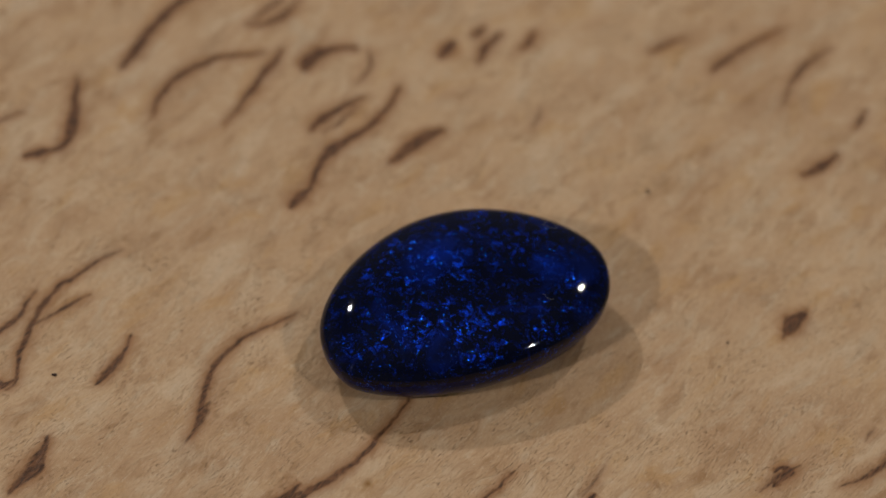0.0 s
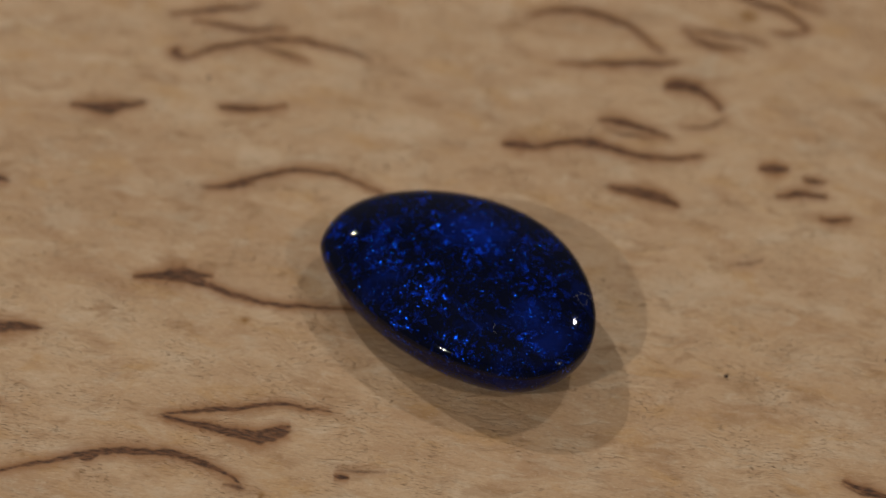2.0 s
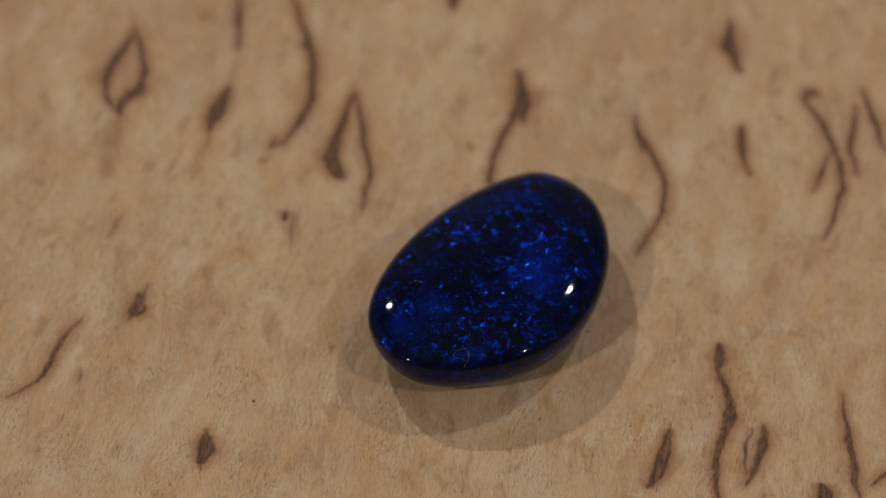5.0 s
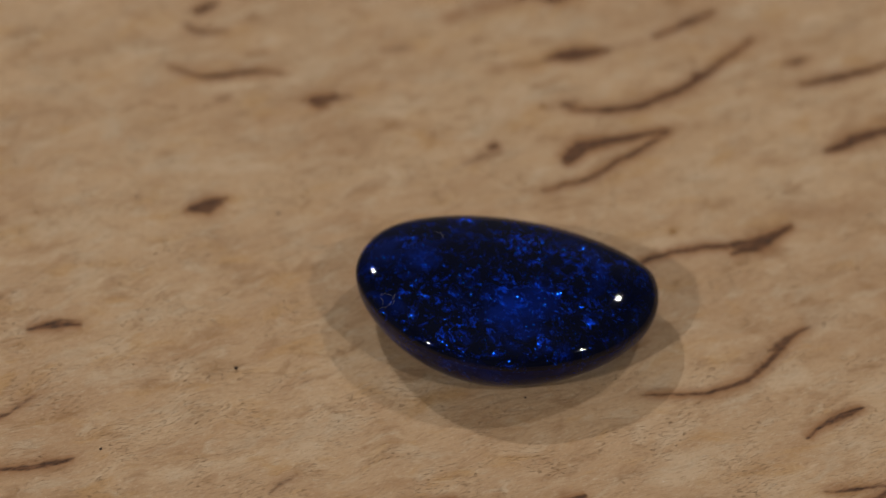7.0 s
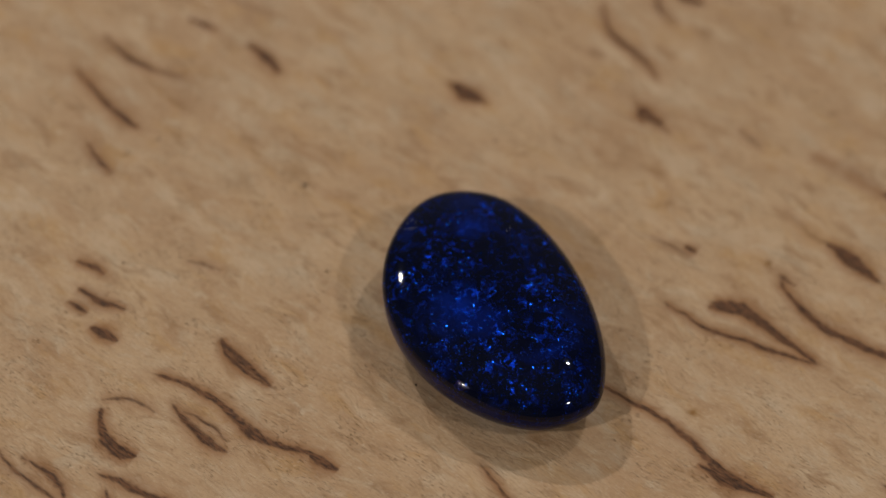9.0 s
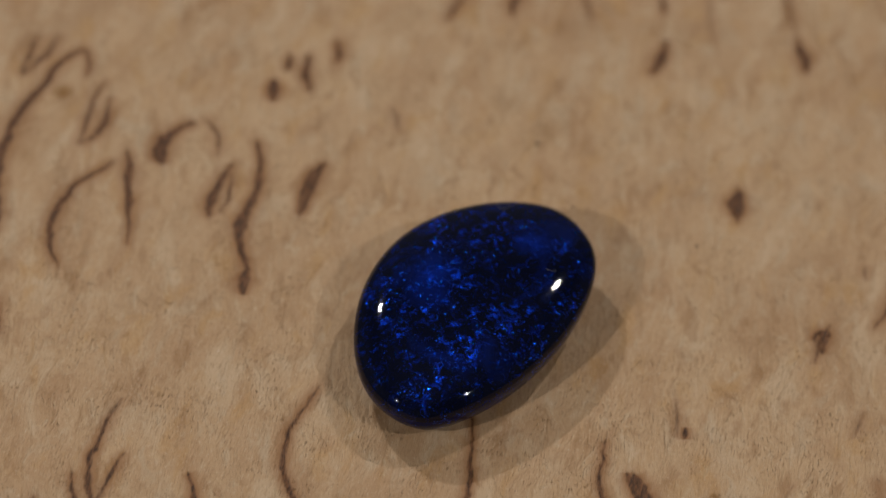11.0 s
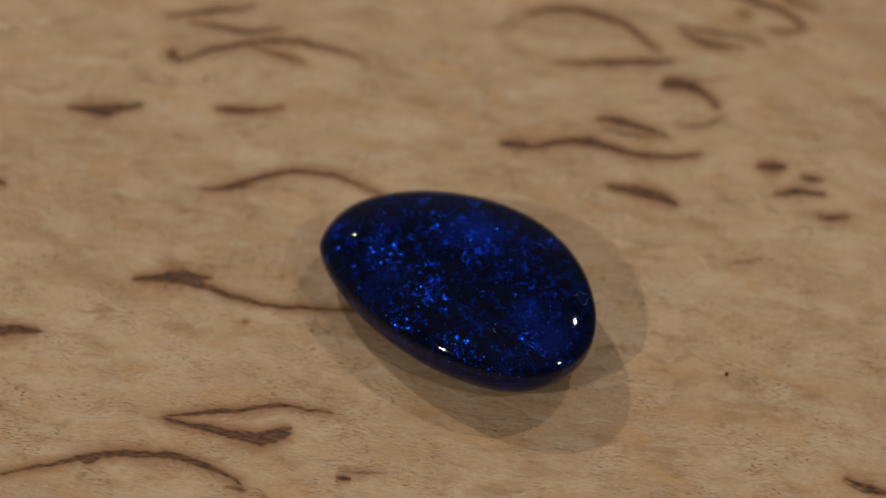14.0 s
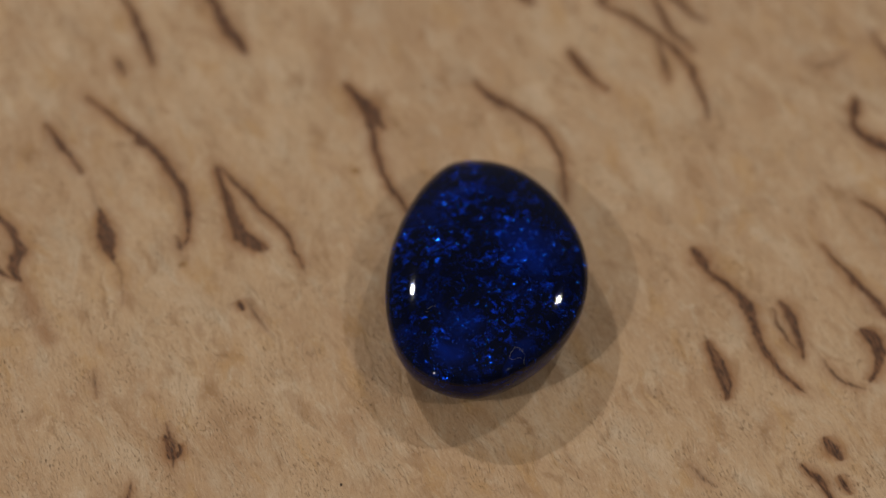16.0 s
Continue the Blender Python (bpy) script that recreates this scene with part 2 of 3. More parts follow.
def lattice_noise(x, y, cell, seed):
    """Smooth value noise on numpy arrays, 0 to 1."""
    table = np.random.default_rng(seed).random((256, 256))
    u, v = x / cell, y / cell
    i, j = np.floor(u).astype(int), np.floor(v).astype(int)
    a, b = u - i, v - j
    a, b = a * a * (3 - 2 * a), b * b * (3 - 2 * b)
    g = lambda p, q: table[p % 256, q % 256]
    return (g(i, j) * (1 - a) + g(i + 1, j) * a) * (1 - b) + (g(i, j + 1) * (1 - a) + g(i + 1, j + 1) * a) * b


class Figure:
    """The dark bark flecks of the birch, laid as two fields over the slab: core and brown halo."""

    def __init__(self):
        n = int(round(2 * FINE / STEP)) + 1
        self.axis = np.linspace(-FINE, FINE, n) / MM
        self.x, self.y = np.meshgrid(self.axis, self.axis, indexing="ij")
        x, y = self.x, self.y
        self.wx = x + 0.24 * (lattice_noise(x, y, 0.9, 1) - 0.5) + 0.06 * (lattice_noise(x, y, 0.28, 2) - 0.5)
        self.wy = y + 0.24 * (lattice_noise(x, y, 0.9, 3) - 0.5) + 0.06 * (lattice_noise(x, y, 0.28, 4) - 0.5)
        self.rough = lattice_noise(x, y, 0.35, 5)
        self.core = np.zeros_like(x)
        self.halo = np.zeros_like(x)
        self.resin = np.zeros_like(x)

    def drop(self, x, y, radius, amount):
        """A resin spot in the wood."""
        r = np.hypot(self.wx - x, self.wy - y) / (radius * (0.7 + 0.6 * self.rough))
        self.resin = np.maximum(self.resin, amount * np.exp(-r * r))

    def smudge(self, width, amount, *path):
        """A broad brown stain with no hard edge."""
        pts = np.array(path, float)
        best = np.full(self.x.shape, 1e9)
        for a, b in zip(pts[:-1], pts[1:]):
            d = b - a
            s = np.clip(((self.wx - a[0]) * d[0] + (self.wy - a[1]) * d[1]) / (d @ d), 0, 1)
            best = np.minimum(best, np.hypot(self.wx - a[0] - s * d[0], self.wy - a[1] - s * d[1]))
        patch = 0.5 + 0.8 * lattice_noise(self.x, self.y, 0.9, 12)
        self.halo = np.maximum(self.halo, amount * np.clip(patch, 0, 1) * np.exp(-(best / (0.6 * width)) ** 2))

    def vein(self, width, dark, *path, start=0.25, end=0.25, belly=0.5, soft=1.0):
        """A fleck along a smooth path of (x, y) in mm; its width swells to the belly and thins to start and end."""
        pts = np.array(path, float)
        ext = np.vstack([2 * pts[0] - pts[1], pts, 2 * pts[-1] - pts[-2]])
        line = []
        for k in range(len(pts) - 1):
            a, b, c, d = ext[k:k + 4]
            for s in np.linspace(0, 1, 9)[:-1]:
                line.append(0.5 * (2 * b + (c - a) * s + (2 * a - 5 * b + 4 * c - d) * s * s + (3 * b - a - 3 * c + d) * s ** 3))
        line.append(pts[-1])
        line = np.array(line)
        reach = 1.2 + 2.0 * width
        lo, hi = line.min(0) - reach, line.max(0) + reach
        i0, i1 = np.searchsorted(self.axis, (lo[0], hi[0]))
        j0, j1 = np.searchsorted(self.axis, (lo[1], hi[1]))
        if i1 <= i0 or j1 <= j0:
            return
        sub = np.s_[i0:i1, j0:j1]
        x, y, rough = self.wx[sub], self.wy[sub], self.rough[sub]
        best = np.full(x.shape, 1e9)
        along = np.zeros(x.shape)
        count = len(line) - 1
        for k in range(count):
            a, b = line[k], line[k + 1]
            d = b - a
            s = np.clip(((x - a[0]) * d[0] + (y - a[1]) * d[1]) / max(d @ d, 1e-9), 0, 1)
            r = np.hypot(x - a[0] - s * d[0], y - a[1] - s * d[1])
            near = r < best
            best = np.where(near, r, best)
            along = np.where(near, (k + s) / count, along)
        rise = np.clip(along / belly, 0, 1)
        fall = np.clip((1 - along) / (1 - belly), 0, 1)
        swell = np.where(along < belly, start + (1 - start) * rise * rise * (3 - 2 * rise), end + (1 - end) * fall * fall * (3 - 2 * fall))
        half = 0.62 * width * swell * (0.75 + 0.5 * rough)
        blur = 0.09 * soft + 0.32 * half
        tips = np.clip(np.minimum(along, 1 - along) / 0.07, 0.25, 1)
        core = dark * tips * np.clip(0.5 - (best - half) / (2 * blur), 0, 1) ** 1.2
        halo = dark * tips * np.exp(-(np.clip(best - half * 0.6, 0, None) / (0.34 + 0.95 * half)) ** 2)
        self.core[sub] = np.maximum(self.core[sub], core)
        self.halo[sub] = np.maximum(self.halo[sub], halo)


def birch_figure():
    f = Figure()
    v = f.vein
    # wavy flecks that run out from under the stone
    v(0.26, 0.85, (-15.7, -11.2), (-15.2, -9.0), (-15.0, -6.8), (-14.6, -4.9), (-13.5, -3.1), (-12.0, -1.8), (-10.0, -0.3), belly=0.25)
    v(0.62, 0.9, (-11.0, -17.0), (-10.5, -15.4), (-9.8, -13.9), (-8.9, -13.1), belly=0.6, start=0.1, end=0.2)
    v(0.34, 1.0, (-11.0, -17.1), (-10.3, -15.6), (-9.4, -14.2), (-8.5, -13.3), belly=0.5)
    v(0.22, 0.9, (-10.4, -14.8), (-9.6, -13.3), (-8.9, -12.6))
    v(0.30, 0.9, (-10.6, -16.2), (-9.4, -14.1), (-8.6, -13.2), (-7.5, -12.4), (-6.2, -10.8), (-5.1, -9.1), (-4.1, -7.3), (-3.4, -5.4), belly=0.3)
    v(0.45, 0.5, (-15.6, -10.8), (-15.0, -8.8), (-14.5, -7.5), belly=0.6)
    f.smudge(0.9, 0.4, (-14.6, -7.6), (-14.0, -5.6))
    # teardrop loop
    v(0.26, 0.85, (-1.2, -19.9), (-0.5, -17.5), (0.2, -15.3), (0.7, -13.4), (1.7, -11.7), (2.8, -10.2), belly=0.35)
    v(0.52, 1.0, (-1.0, -19.5), (0.3, -17.8), (1.8, -16.1), (2.8, -14.6), (2.9, -13.1), belly=0.7, start=0.35, end=0.5)
    v(0.30, 1.0, (1.7, -15.8), (2.35, -14.7), (2.5, -13.6), (2.7, -13.0))
    # long arc beside the teardrop
    v(0.34, 0.9, (-1.2, -29.5), (-0.8, -27.8), (-0.5, -25.5), (-0.1, -23.5), (0.7, -21.5), (1.8, -19.7), (3.6, -17.9), (5.8, -16.8), belly=0.7)
    v(0.5, 0.8, (-0.1, -24.6), (0.0, -24.0), (-0.2, -23.2))
    v(0.4, 0.5, (4.6, -18.2), (5.2, -17.4), (5.6, -16.9))
    v(0.30, 0.8, (1.9, -29.9), (2.9, -27.8), (4.1, -25.2))
    v(0.70, 0.95, (5.4, -23.1), (6.8, -21.6), (7.6, -20.9), (8.4, -19.7), belly=0.45)
    v(0.34, 0.33, (11.2, -17.0), (9.0, -18.9), (7.7, -20.7), (5.7, -22.9), (3.7, -25.5), end=0.1, start=0.1)
    f.smudge(1.0, 0.75, (15.2, -19.4), (13.9, -21.6), (12.6, -23.0))
    f.smudge(1.3, 0.45, (-10.0, -17.9), (-11.8, -18.9), (-13.4, -20.5))
    # looped pair further along
    v(0.5, 0.85, (12.8, -22.9), (12.1, -24.2), (10.6, -25.0), (9.6, -27.1), (8.9, -29.9), belly=0.4)
    v(0.45, 0.8, (12.7, -22.9), (12.7, -25.3), (11.7, -27.2), (10.3, -28.4), (8.8, -29.7), belly=0.6)
    # long dark pieces on the far corner
    v(0.55, 0.85, (-9.2, -22.9), (-10.3, -24.6), (-11.4, -26.6), (-13.2, -29.6), (-15.4, -33.0), belly=0.25)
    v(0.38, 0.8, (-5.2, -26.9), (-6.8, -29.0), (-8.4, -31.0), (-10.2, -34.0), belly=0.4)
    v(0.4, 0.5, (-4.8, -29.7), (-3.7, -28.0))
    v(0.55, 0.8, (-25.2, -25.6), (-22.8, -23.1), (-21.5, -21.8), (-20.4, -20.6), belly=0.6)
    # feathered knot
    v(0.55, 0.9, (-24.9, -15.5), (-24.0, -14.0), (-23.4, -12.6), (-23.1, -10.8), belly=0.45)
    v(0.28, 0.8, (-24.7, -14.6), (-23.5, -13.6), (-23.0, -12.4))
    # branching fine flecks
    v(0.30, 0.75, (-29.4, -7.2), (-28.7, -4.3), (-27.8, -1.3))
    v(0.26, 0.8, (-28.5, -6.1), (-27.3, -4.4), (-26.1, -2.8), (-25.4, -0.5))
    v(0.25, 0.8, (-26.1, -8.4), (-25.6, -7.7), (-25.6, -5.7), (-25.3, -3.7), (-24.7, -1.3), (-23.5, 0.4), (-21.0, 2.7), end=0.5)
    v(0.32, 0.9, (-26.7, -7.4), (-26.2, -7.9), (-25.6, -7.4))
    v(0.22, 0.65, (-25.4, -3.6), (-24.0, -2.2), (-22.0, -0.6))
    v(0.4, 0.35, (-22.4, 1.5), (-20.8, 3.0))
    v(0.25, 0.95, (-21.3, -7.4), (-20.4, -5.9), (-19.9, -4.7), (-19.5, -3.2), belly=0.2)
    # the hooked and looped flecks
    v(0.45, 0.8, (-27.6, 9.3), (-25.8, 10.1), (-25.2, 11.8), (-25.3, 13.6), (-25.6, 16.5), belly=0.65)
    v(0.36, 0.65, (-33.4, 6.6), (-31.6, 9.8), (-30.0, 11.4), (-27.9, 13.2))
    v(0.32, 0.8, (-20.7, 12.8), (-20.4, 14.8), (-19.6, 16.6), (-18.2, 18.1), (-16.3, 19.0), (-13.9, 19.7), belly=0.5)
    v(0.34, 0.8, (-13.3, 20.4), (-14.3, 17.8), (-15.4, 15.2), (-16.5, 12.9), belly=0.3, end=0.1)
    f.smudge(0.9, 0.35, (-15.8, 13.9), (-17.2, 12.4), (-18.8, 11.0))
    v(0.60, 0.9, (-12.0, 18.4), (-11.4, 19.7), (-10.2, 20.4), (-8.6, 20.7), belly=0.25)
    v(0.22, 0.5, (-8.3, 20.8), (-8.0, 19.2), (-8.9, 17.4))
    v(0.44, 0.8, (-11.2, 13.1), (-10.6, 14.5), (-9.4, 15.6), (-8.0, 16.7), belly=0.35)
    v(0.22, 0.6, (-10.6, 13.2), (-9.4, 14.4), (-8.4, 16.2))
    v(0.42, 0.9, (-11.5, 7.3), (-10.7, 8.9), (-10.2, 10.9), (-9.6, 12.2), (-8.2, 13.6), (-7.0, 15.2), (-6.3, 16.9), (-5.9, 18.4), belly=0.4)
    v(0.22, 0.5, (-6.1, 11.4), (-5.1, 12.8), (-4.2, 13.8), (-3.3, 14.5))
    v(0.20, 0.95, (-6.3, 11.2), (-5.4, 12.75), (-4.3, 13.95), (-3.0, 14.75))
    v(0.28, 1.0, (-6.3, 11.2), (-5.05, 12.6), (-4.05, 13.7), (-3.0, 14.7))
    v(0.42, 0.8, (-13.8, 26.2), (-12.8, 27.6), (-12.7, 28.7), (-14.0, 28.5), (-15.5, 27.4), (-17.8, 25.6), (-20.3, 22.9), (-22.0, 19.6), (-23.1, 16.6), belly=0.85)
    v(0.5, 0.8, (-23.0, 16.8), (-22.3, 18.4), (-21.5, 19.8))
    v(0.26, 0.6, (-16.2, 21.3), (-14.8, 23.1), (-13.6, 24.8), (-12.2, 26.0))
    v(0.28, 0.65, (-16.1, 21.5), (-14.7, 22.0), (-13.6, 23.0), (-12.6, 24.6))
    v(0.34, 0.55, (-17.1, 28.0), (-15.7, 29.8), (-14.5, 31.2))
    v(0.34, 0.55, (-16.9, 28.2), (-15.1, 29.1), (-13.5, 30.7))
    v(0.26, 0.3, (-31.2, 7.0), (-29.3, 6.6), (-28.3, 4.8))
    # darker ends and bends
    v(0.5, 1.0, (-11.7, 7.1), (-11.3, 8.0), (-10.9, 8.8))
    v(0.45, 0.9, (-10.2, 11.0), (-9.8, 11.9), (-9.1, 12.7))
    v(0.62, 1.0, (-12.1, 18.2), (-11.7, 19.2), (-11.0, 19.9))
    v(0.5, 1.0, (-25.6, 10.5), (-25.2, 12.0), (-25.3, 13.6))
    v(0.42, 0.95, (-27.8, 9.2), (-26.8, 9.6), (-26.0, 10.0))
    # row of short flecks
    v(0.5, 0.95, (-4.0, 20.3), (-3.4, 21.3), (-2.9, 22.1))
    v(0.34, 0.9, (-1.6, 20.0), (-1.2, 21.2), (-0.7, 22.3), (-0.1, 23.2))
    v(0.28, 0.8, (-2.0, 22.3), (-1.2, 23.6))
    v(0.3, 0.9, (0.9, 21.6), (1.5, 22.4), (1.7, 23.5))
    # outer side
    v(0.22, 0.7, (8.7, 22.4), (9.8, 23.2), (11.2, 24.3))
    v(0.32, 0.8, (12.6, 21.2), (13.6, 22.5), (15.0, 23.9), (17.4, 26.0), belly=0.3)
    v(0.42, 0.9, (18.2, 13.3), (19.2, 14.1), (20.0, 14.9), (20.8, 15.7), belly=0.55)
    v(0.20, 0.5, (18.4, 13.2), (19.5, 13.9), (20.6, 15.2))
    v(0.34, 0.6, (21.4, 17.5), (22.4, 19.6))
    v(0.36, 0.55, (25.2, 17.5), (26.7, 18.3), (27.9, 20.6))
    v(0.50, 0.8, (27.2, 9.6), (27.8, 11.2), (28.3, 12.9), belly=0.4)
    v(0.28, 0.45, (28.2, 12.6), (29.2, 15.6), (30.4, 18.4), (31.8, 20.4))
    v(0.74, 1.0, (17.5, 1.0), (17.9, 1.8), (18.2, 2.3), (18.6, 2.9), belly=0.5, start=0.4, end=0.35)
    v(0.3, 0.8, (17.2, 0.6), (17.9, 1.8), (18.8, 3.3), start=0.1, end=0.1)
    v(0.26, 0.6, (16.1, -10.6), (16.9, -9.5), (17.9, -8.6), (18.5, -8.2))
    v(0.36, 0.95, (16.8, -9.9), (17.6, -9.2), (17.9, -8.7), (17.3, -8.6), (16.8, -9.2))
    v(0.32, 0.65, (27.0, -5.8), (24.8, -6.3), (23.4, -7.3), (22.4, -8.4), (20.3, -9.7), belly=0.55)
    v(0.22, 0.4, (22.7, -5.0), (22.0, -6.3))
    v(0.25, 0.35, (17.1, -14.4), (15.3, -16.1))
    v(0.30, 0.35, (2.7, 17.3), (2.0, 15.0))
    v(0.34, 0.55, (20.4, 24.6), (19.0, 23.1), (17.9, 21.6), (17.0, 18.7))
    v(0.30, 0.3, (25.0, 18.4), (23.1, 14.1))
    f.smudge(0.7, 0.35, (-21.2, -24.4), (-22.0, -27.3))
    f.drop(-15.25, 25.85, 0.55, 0.9)
    f.drop(-5.4, -12.4, 0.24, 0.95)
    f.drop(6.3, -16.45, 0.20, 0.9)
    f.drop(10.3, 11.6, 0.9, 0.35)
    f.drop(9.1, 14.8, 0.8, 0.3)
    f.drop(-19.0, 22.0, 0.7, 0.3)
    v(0.55, 0.65, (28.3, -10.4), (27.6, -12.3))
    v(0.28, 0.5, (28.3, -9.5), (27.0, -9.3), (25.3, -10.6))
    v(0.3, 0.45, (33.0, -13.1), (31.5, -15.0))
    v(0.20, 0.95, (6.7, -12.3), (7.2, -11.6))
    v(0.24, 0.4, (7.7, -9.4), (6.4, -12.1))
    return f


def birch_slab():
    f = birch_figure()
    n = len(f.axis)
    x, y = f.x * MM, f.y * MM
    edge = np.clip((FINE - np.maximum(abs(x), abs(y))) / 0.003, 0, 1)
    relief = 0.00005 * (lattice_noise(f.x, f.y, 3.1, 8) - 0.5) + 0.000022 * (lattice_noise(f.x, f.y, 1.1, 9) - 0.5)
    z = SLAB_TOP + edge * (relief - 0.00004 * f.core) - 0.00004
    verts = np.stack([x.ravel(), y.ravel(), z.ravel()], 1)
    index = np.arange(n * n).reshape(n, n)
    quads = np.stack([index[:-1, :-1].ravel(), index[1:, :-1].ravel(), index[1:, 1:].ravel(), index[:-1, 1:].ravel()], 1)
    # the plain rest of the slab: outer top, rounded rim, sides and underside
    top, rim, low = SLAB_TOP - 0.00004, 0.0015, SLAB_TOP - SLAB_THICK
    rings = []
    base = n * n
    extra = []
    for half, height in ((HALF - rim, top), (HALF - 0.3 * rim, top - 0.3 * rim), (HALF, top - rim), (HALF, low + rim), (HALF - rim, low)):
        rings.append([base + len(extra) + k for k in range(4)])
        extra += [(-half, -half, height), (half, -half, height), (half, half, height), (-half, half, height)]
    inner = [index[0, 0], index[-1, 0], index[-1, -1], index[0, -1]]
    more = []
    for a, b in zip([inner] + rings[:-1], rings):
        more += [(a[k], b[k], b[(k + 1) % 4], a[(k + 1) % 4]) for k in range(4)]
    more.append(tuple(rings[-1][::-1]))
    verts = np.vstack([verts, np.array(extra)])
    quads = np.vstack([quads, np.array(more)]).astype(np.int32)
    mesh = bpy.data.meshes.new("wooden_board")
    mesh.vertices.add(len(verts))
    mesh.vertices.foreach_set("co", verts.astype(np.float32).ravel())
    mesh.loops.add(quads.size)
    mesh.loops.foreach_set("vertex_index", quads.ravel())
    mesh.polygons.add(len(quads))
    mesh.polygons.foreach_set("loop_start", np.arange(0, quads.size, 4, dtype=np.int32))
    mesh.update(calc_edges=True)
    for key, field in (("fleck", f.core), ("halo", f.halo), ("resin", f.resin)):
        layer = mesh.attributes.new(key, "FLOAT", "POINT")
        layer.data.foreach_set("value", np.concatenate([field.ravel(), np.zeros(len(extra))]).astype(np.float32))
    smooth = np.ones(len(quads), dtype=bool)
    smooth[-len(more):] = False
    mesh.polygons.foreach_set("use_smooth", smooth)
    mesh.materials.append(BIRCH)
    mesh.validate()
    return tagged(new("wooden_board", mesh), "pale figured birch board with dark brown bark flecks, turning", "wooden board")


slab = birch_slab()

# the turntable top on which the slab lies
table = box("table", (-0.6, -0.6, -0.75), (0.6, 0.6, -SLAB_THICK - 0.0012), TABLE, "plain grey table under the slab", "table")

# ---- the opal ----
CENTRE = (-1.107, -0.779)
RIM, DOME = 2.590, 1.722
LEAN = (-4.20, -3.32)      # the dome's summit lies off the middle
ROUND, SWELL = 1.815, 2.215
WEDGE = (0.0090, 0.0183)   # the stone is a little thicker towards one side
OVAL = ((2, 0.783, 1.218), (3, 0.275, -0.088), (4, 0.003, -0.087), (5, -0.086, -0.029))


def outline(a):
    """The egg-shaped outline in mm: the point whose outward normal has the heading a."""
    reach = 7.270 + sum(c * math.cos(k * a) + s * math.sin(k * a) for k, c, s in OVAL)
    slide = sum(k * (s * math.cos(k * a) - c * math.sin(k * a)) for k, c, s in OVAL)
    return (reach * math.cos(a) - slide * math.sin(a), reach * math.sin(a) + slide * math.cos(a))


def opal_rings(levels, cap):
    """A closed skin through rings of the outline: levels of (scale, height) in mm."""
    bm = bmesh.new()
    sides = 144
    rings = []
    for k, z in levels:
        ring = []
        for i in range(sides):
            x, y = outline(2 * math.pi * i / sides)
            if cap == "top":
                x, y = k * x + LEAN[0] * (1 - k), k * y + LEAN[1] * (1 - k)
            else:
                x, y = k * x, k * y
            ring.append(bm.verts.new(((CENTRE[0] + x) * MM, (CENTRE[1] + y) * MM, z * (1 + WEDGE[0] * x + WEDGE[1] * y) * MM)))
        rings.append(ring)
    for a, b in zip(rings, rings[1:]):
        for i in range(sides):
            j = (i + 1) % sides
            bm.faces.new((a[i], a[j], b[j], b[i]))
    if cap == "top":
        tip = bm.verts.new(((CENTRE[0] + LEAN[0]) * MM, (CENTRE[1] + LEAN[1]) * MM, (RIM + DOME) * (1 + WEDGE[0] * LEAN[0] + WEDGE[1] * LEAN[1]) * MM))
        for i in range(sides):
            bm.faces.new((rings[-1][i], rings[-1][(i + 1) % sides], tip))
    else:
        bm.faces.new(rings[0][::-1])
    return bm


def opal_stone():
    stone = new("opal")
    tagged(stone, "polished black opal cabochon with blue flashes, on birch", "gemstone")
    def low(z):
        """The scale of the outline at the height z below the rim: a rounded undercut."""
        u = 1 - z / RIM
        return 1 - 0.187 * (0.06 * u + 0.94 * u ** 2.3)

    dome = []
    for i in range(64):
        phi = 0.5 * math.pi * i / 64
        dome.append((math.cos(phi) ** (2 / ROUND), RIM + DOME * math.sin(phi) ** (2 / SWELL)))
    part("dome", opal_rings(dome, "top"), OPAL_FACE, stone, "glossy domed face with blue glints")
    side = [(low(0) - 0.01, 0.0), (low(0) - 0.003, 0.03)] + [(low(z), z) for z in (0.10, 0.30, 0.55, 0.80, 1.05, 1.30, 1.60, 1.90, 2.10, 2.30, 2.40)] + [(1.0, RIM)]
    part("back", opal_rings(side, "base"), OPAL_SIDE, stone, "dark blue-black polished side and base")
    return stone


opal = opal_stone()


def crumb(x, y, size, seed):
    """A dark crumb on the slab at (x, y), all in mm."""
    rng = random.Random(seed)
    bm = bmesh.new()
    bmesh.ops.create_icosphere(bm, subdivisions=2, radius=0.5 * size * MM)
    long = rng.uniform(1.1, 1.9)
    for v in bm.verts:
        v.co *= rng.uniform(0.7, 1.15)
        v.co.x *= long
        v.co.z *= 0.55
    bmesh.ops.rotate(bm, verts=bm.verts, matrix=Matrix.Rotation(rng.uniform(0, 3.1), 3, "Z"))
    lift = -min(v.co.z for v in bm.verts) - 0.00004
    for v in bm.verts:
        v.co += Vector((x * MM, y * MM, lift))
    return tagged(part("crumb", bm, CRUMB), "tiny dark crumb lying on the birch slab", "crumb", "crumbs on the slab")


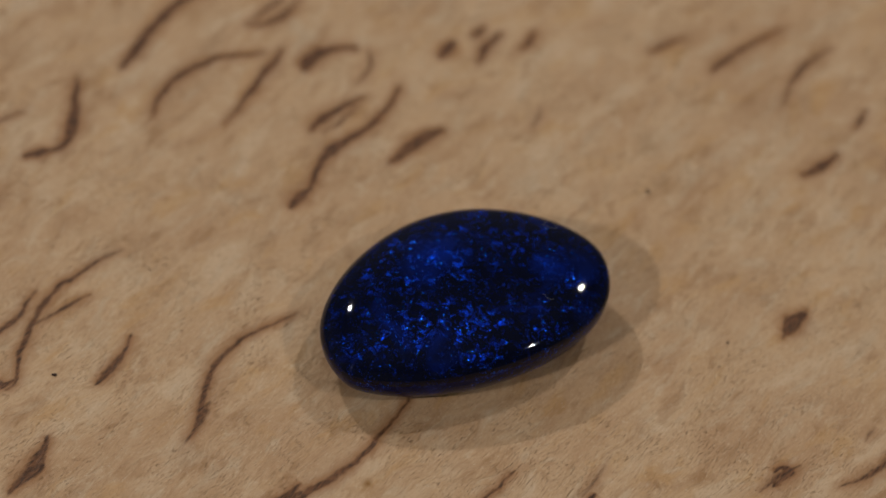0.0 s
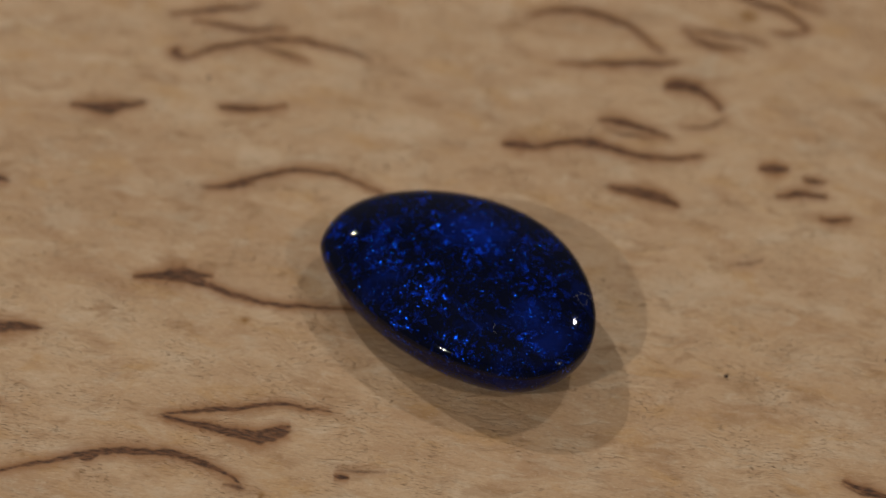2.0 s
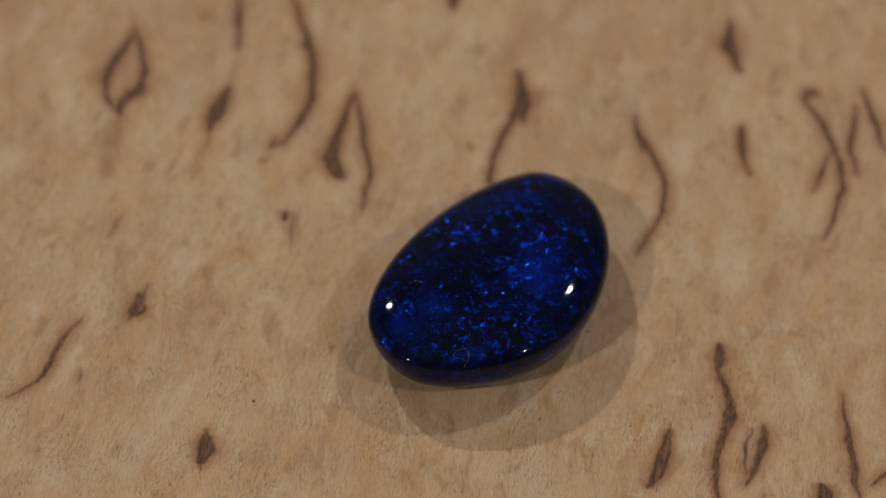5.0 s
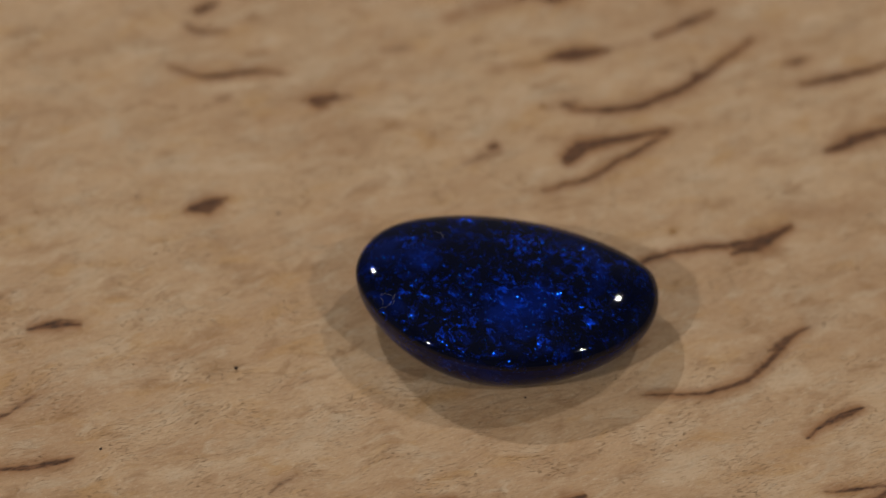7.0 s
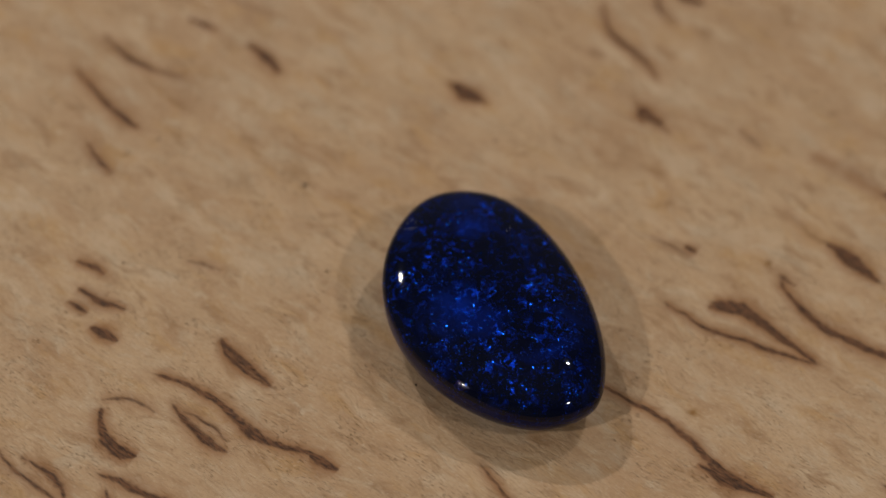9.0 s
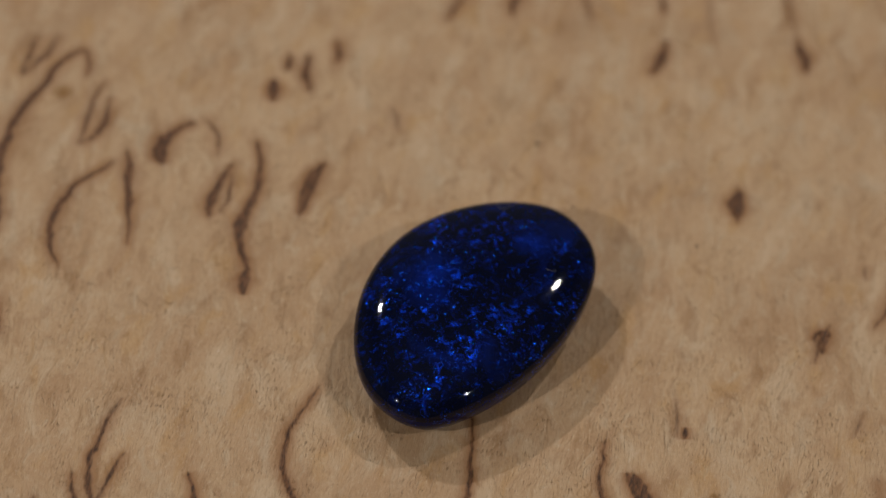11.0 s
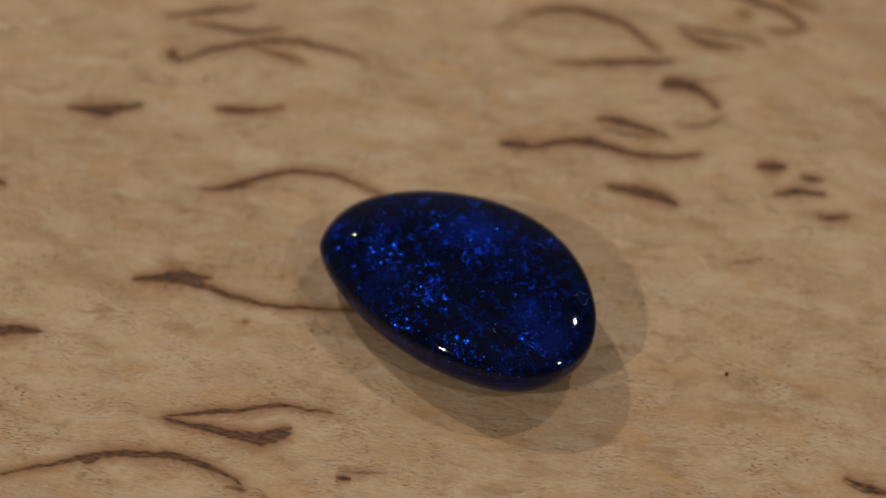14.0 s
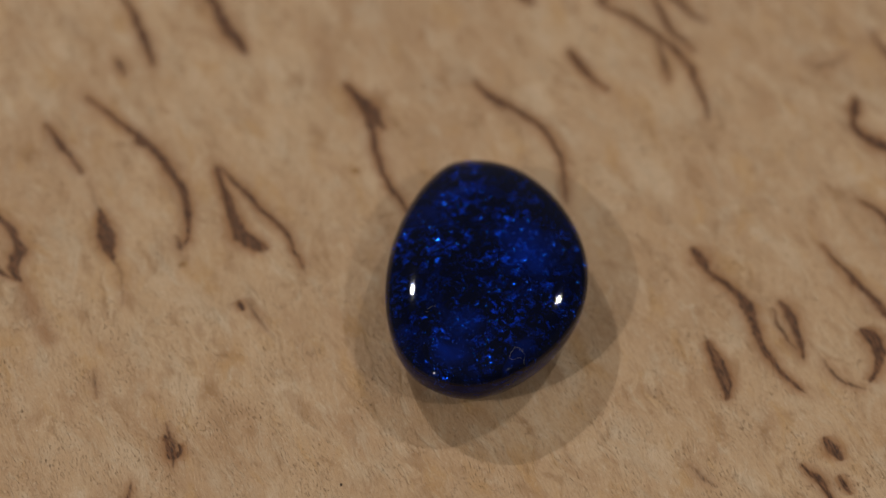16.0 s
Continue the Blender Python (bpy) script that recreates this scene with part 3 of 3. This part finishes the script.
def dome_height(x, y):
    """The height of the opal's face over the slab at (x, y), in mm."""
    ring = np.array([outline(a) for a in np.linspace(-math.pi, math.pi, 361)])
    head, far = np.unwrap(np.arctan2(ring[:, 1], ring[:, 0])), np.hypot(ring[:, 0], ring[:, 1])
    x, y = x - CENTRE[0], y - CENTRE[1]
    low, high = 0.02, 1.0
    for _ in range(30):
        k = 0.5 * (low + high)
        u, w = (x - LEAN[0] * (1 - k)) / k, (y - LEAN[1] * (1 - k)) / k
        if math.hypot(u, w) > np.interp(math.atan2(w, u), head, far, period=2 * math.pi):
            low = k
        else:
            high = k
    return (RIM + DOME * max(1 - k ** ROUND, 0) ** (1 / SWELL)) * (1 + WEDGE[0] * x + WEDGE[1] * y)


def lint(x, y, length, seed, thick=0.010):
    """A curled fibre of lint that lies on the opal."""
    rng = random.Random(seed)
    heading, bend = rng.uniform(0, 6.3), 0.0
    px, py = x, y
    path = []
    steps = 26
    for i in range(steps):
        path.append(Vector((px, py, dome_height(px, py) + thick * (0.5 + 1.2 * abs(math.sin(i * 0.35)))) ) * MM)
        bend += rng.uniform(-0.35, 0.35)
        bend *= 0.85
        heading += 0.22 + bend
        px += math.cos(heading) * length / steps
        py += math.sin(heading) * length / steps
    bm = bmesh.new()
    rings = []
    for i, at in enumerate(path):
        way = (path[min(i + 1, steps - 1)] - path[max(i - 1, 0)]).normalized()
        side = way.cross(Vector((0, 0, 1))).normalized()
        up = side.cross(way)
        r = 0.5 * thick * MM * (0.5 if i in (0, steps - 1) else 1.0)
        rings.append([bm.verts.new(at + r * (math.cos(k * 1.0472) * side + math.sin(k * 1.0472) * up)) for k in range(6)])
    for a, b in zip(rings, rings[1:]):
        for k in range(6):
            bm.faces.new((a[k], a[(k + 1) % 6], b[(k + 1) % 6], b[k]))
    bm.faces.new(rings[0][::-1])
    bm.faces.new(rings[-1])
    return tagged(part("lint_fibre", bm, LINT), "fine pale curled lint fibre lying on the opal", "lint", "lint on the opal")


riders = [crumb(9.25, 11.0, 0.22, 1), crumb(-23.5, -6.85, 0.20, 2), crumb(-5.2, 3.3, 0.13, 3), crumb(11.9, 20.0, 0.14, 4), crumb(14.2, 0.05, 0.13, 5)]
riders += [lint(3.3, 4.7, 2.3, 11), lint(3.7, 5.1, 1.5, 12), lint(4.0, -1.25, 0.9, 13)]
TILT = pose(0, 0, 0, 0.314, 0.751, 0)


def motions():
    # the turntable makes a turn in 12 s, with a little unevenness (degrees, every half second)
    uneven = (0.24, 0.72, 0.46, 0.75, 0.44, 0.51, 0.06, 0.05, 0.19, 0.21, 0.23, 0.25, 0.22, 0.44, -0.07, -0.1, 0.11,
              0.49, 0.23, 0.2, 0.17, 0.14, 0.06, 0.04, -0.08, 0.33, 0.07, 0.05, -0.13, -0.18, -0.6, -0.69, -0.69)
    rows = [(0.5 * k, pose(0, 0, 0, 0, 0, -15.0 * k - e) @ TILT) for k, e in enumerate(uneven)]
    walk(slab, rows)
    walk(opal, rows)
    for ob in riders:
        walk(ob, rows)


motions()
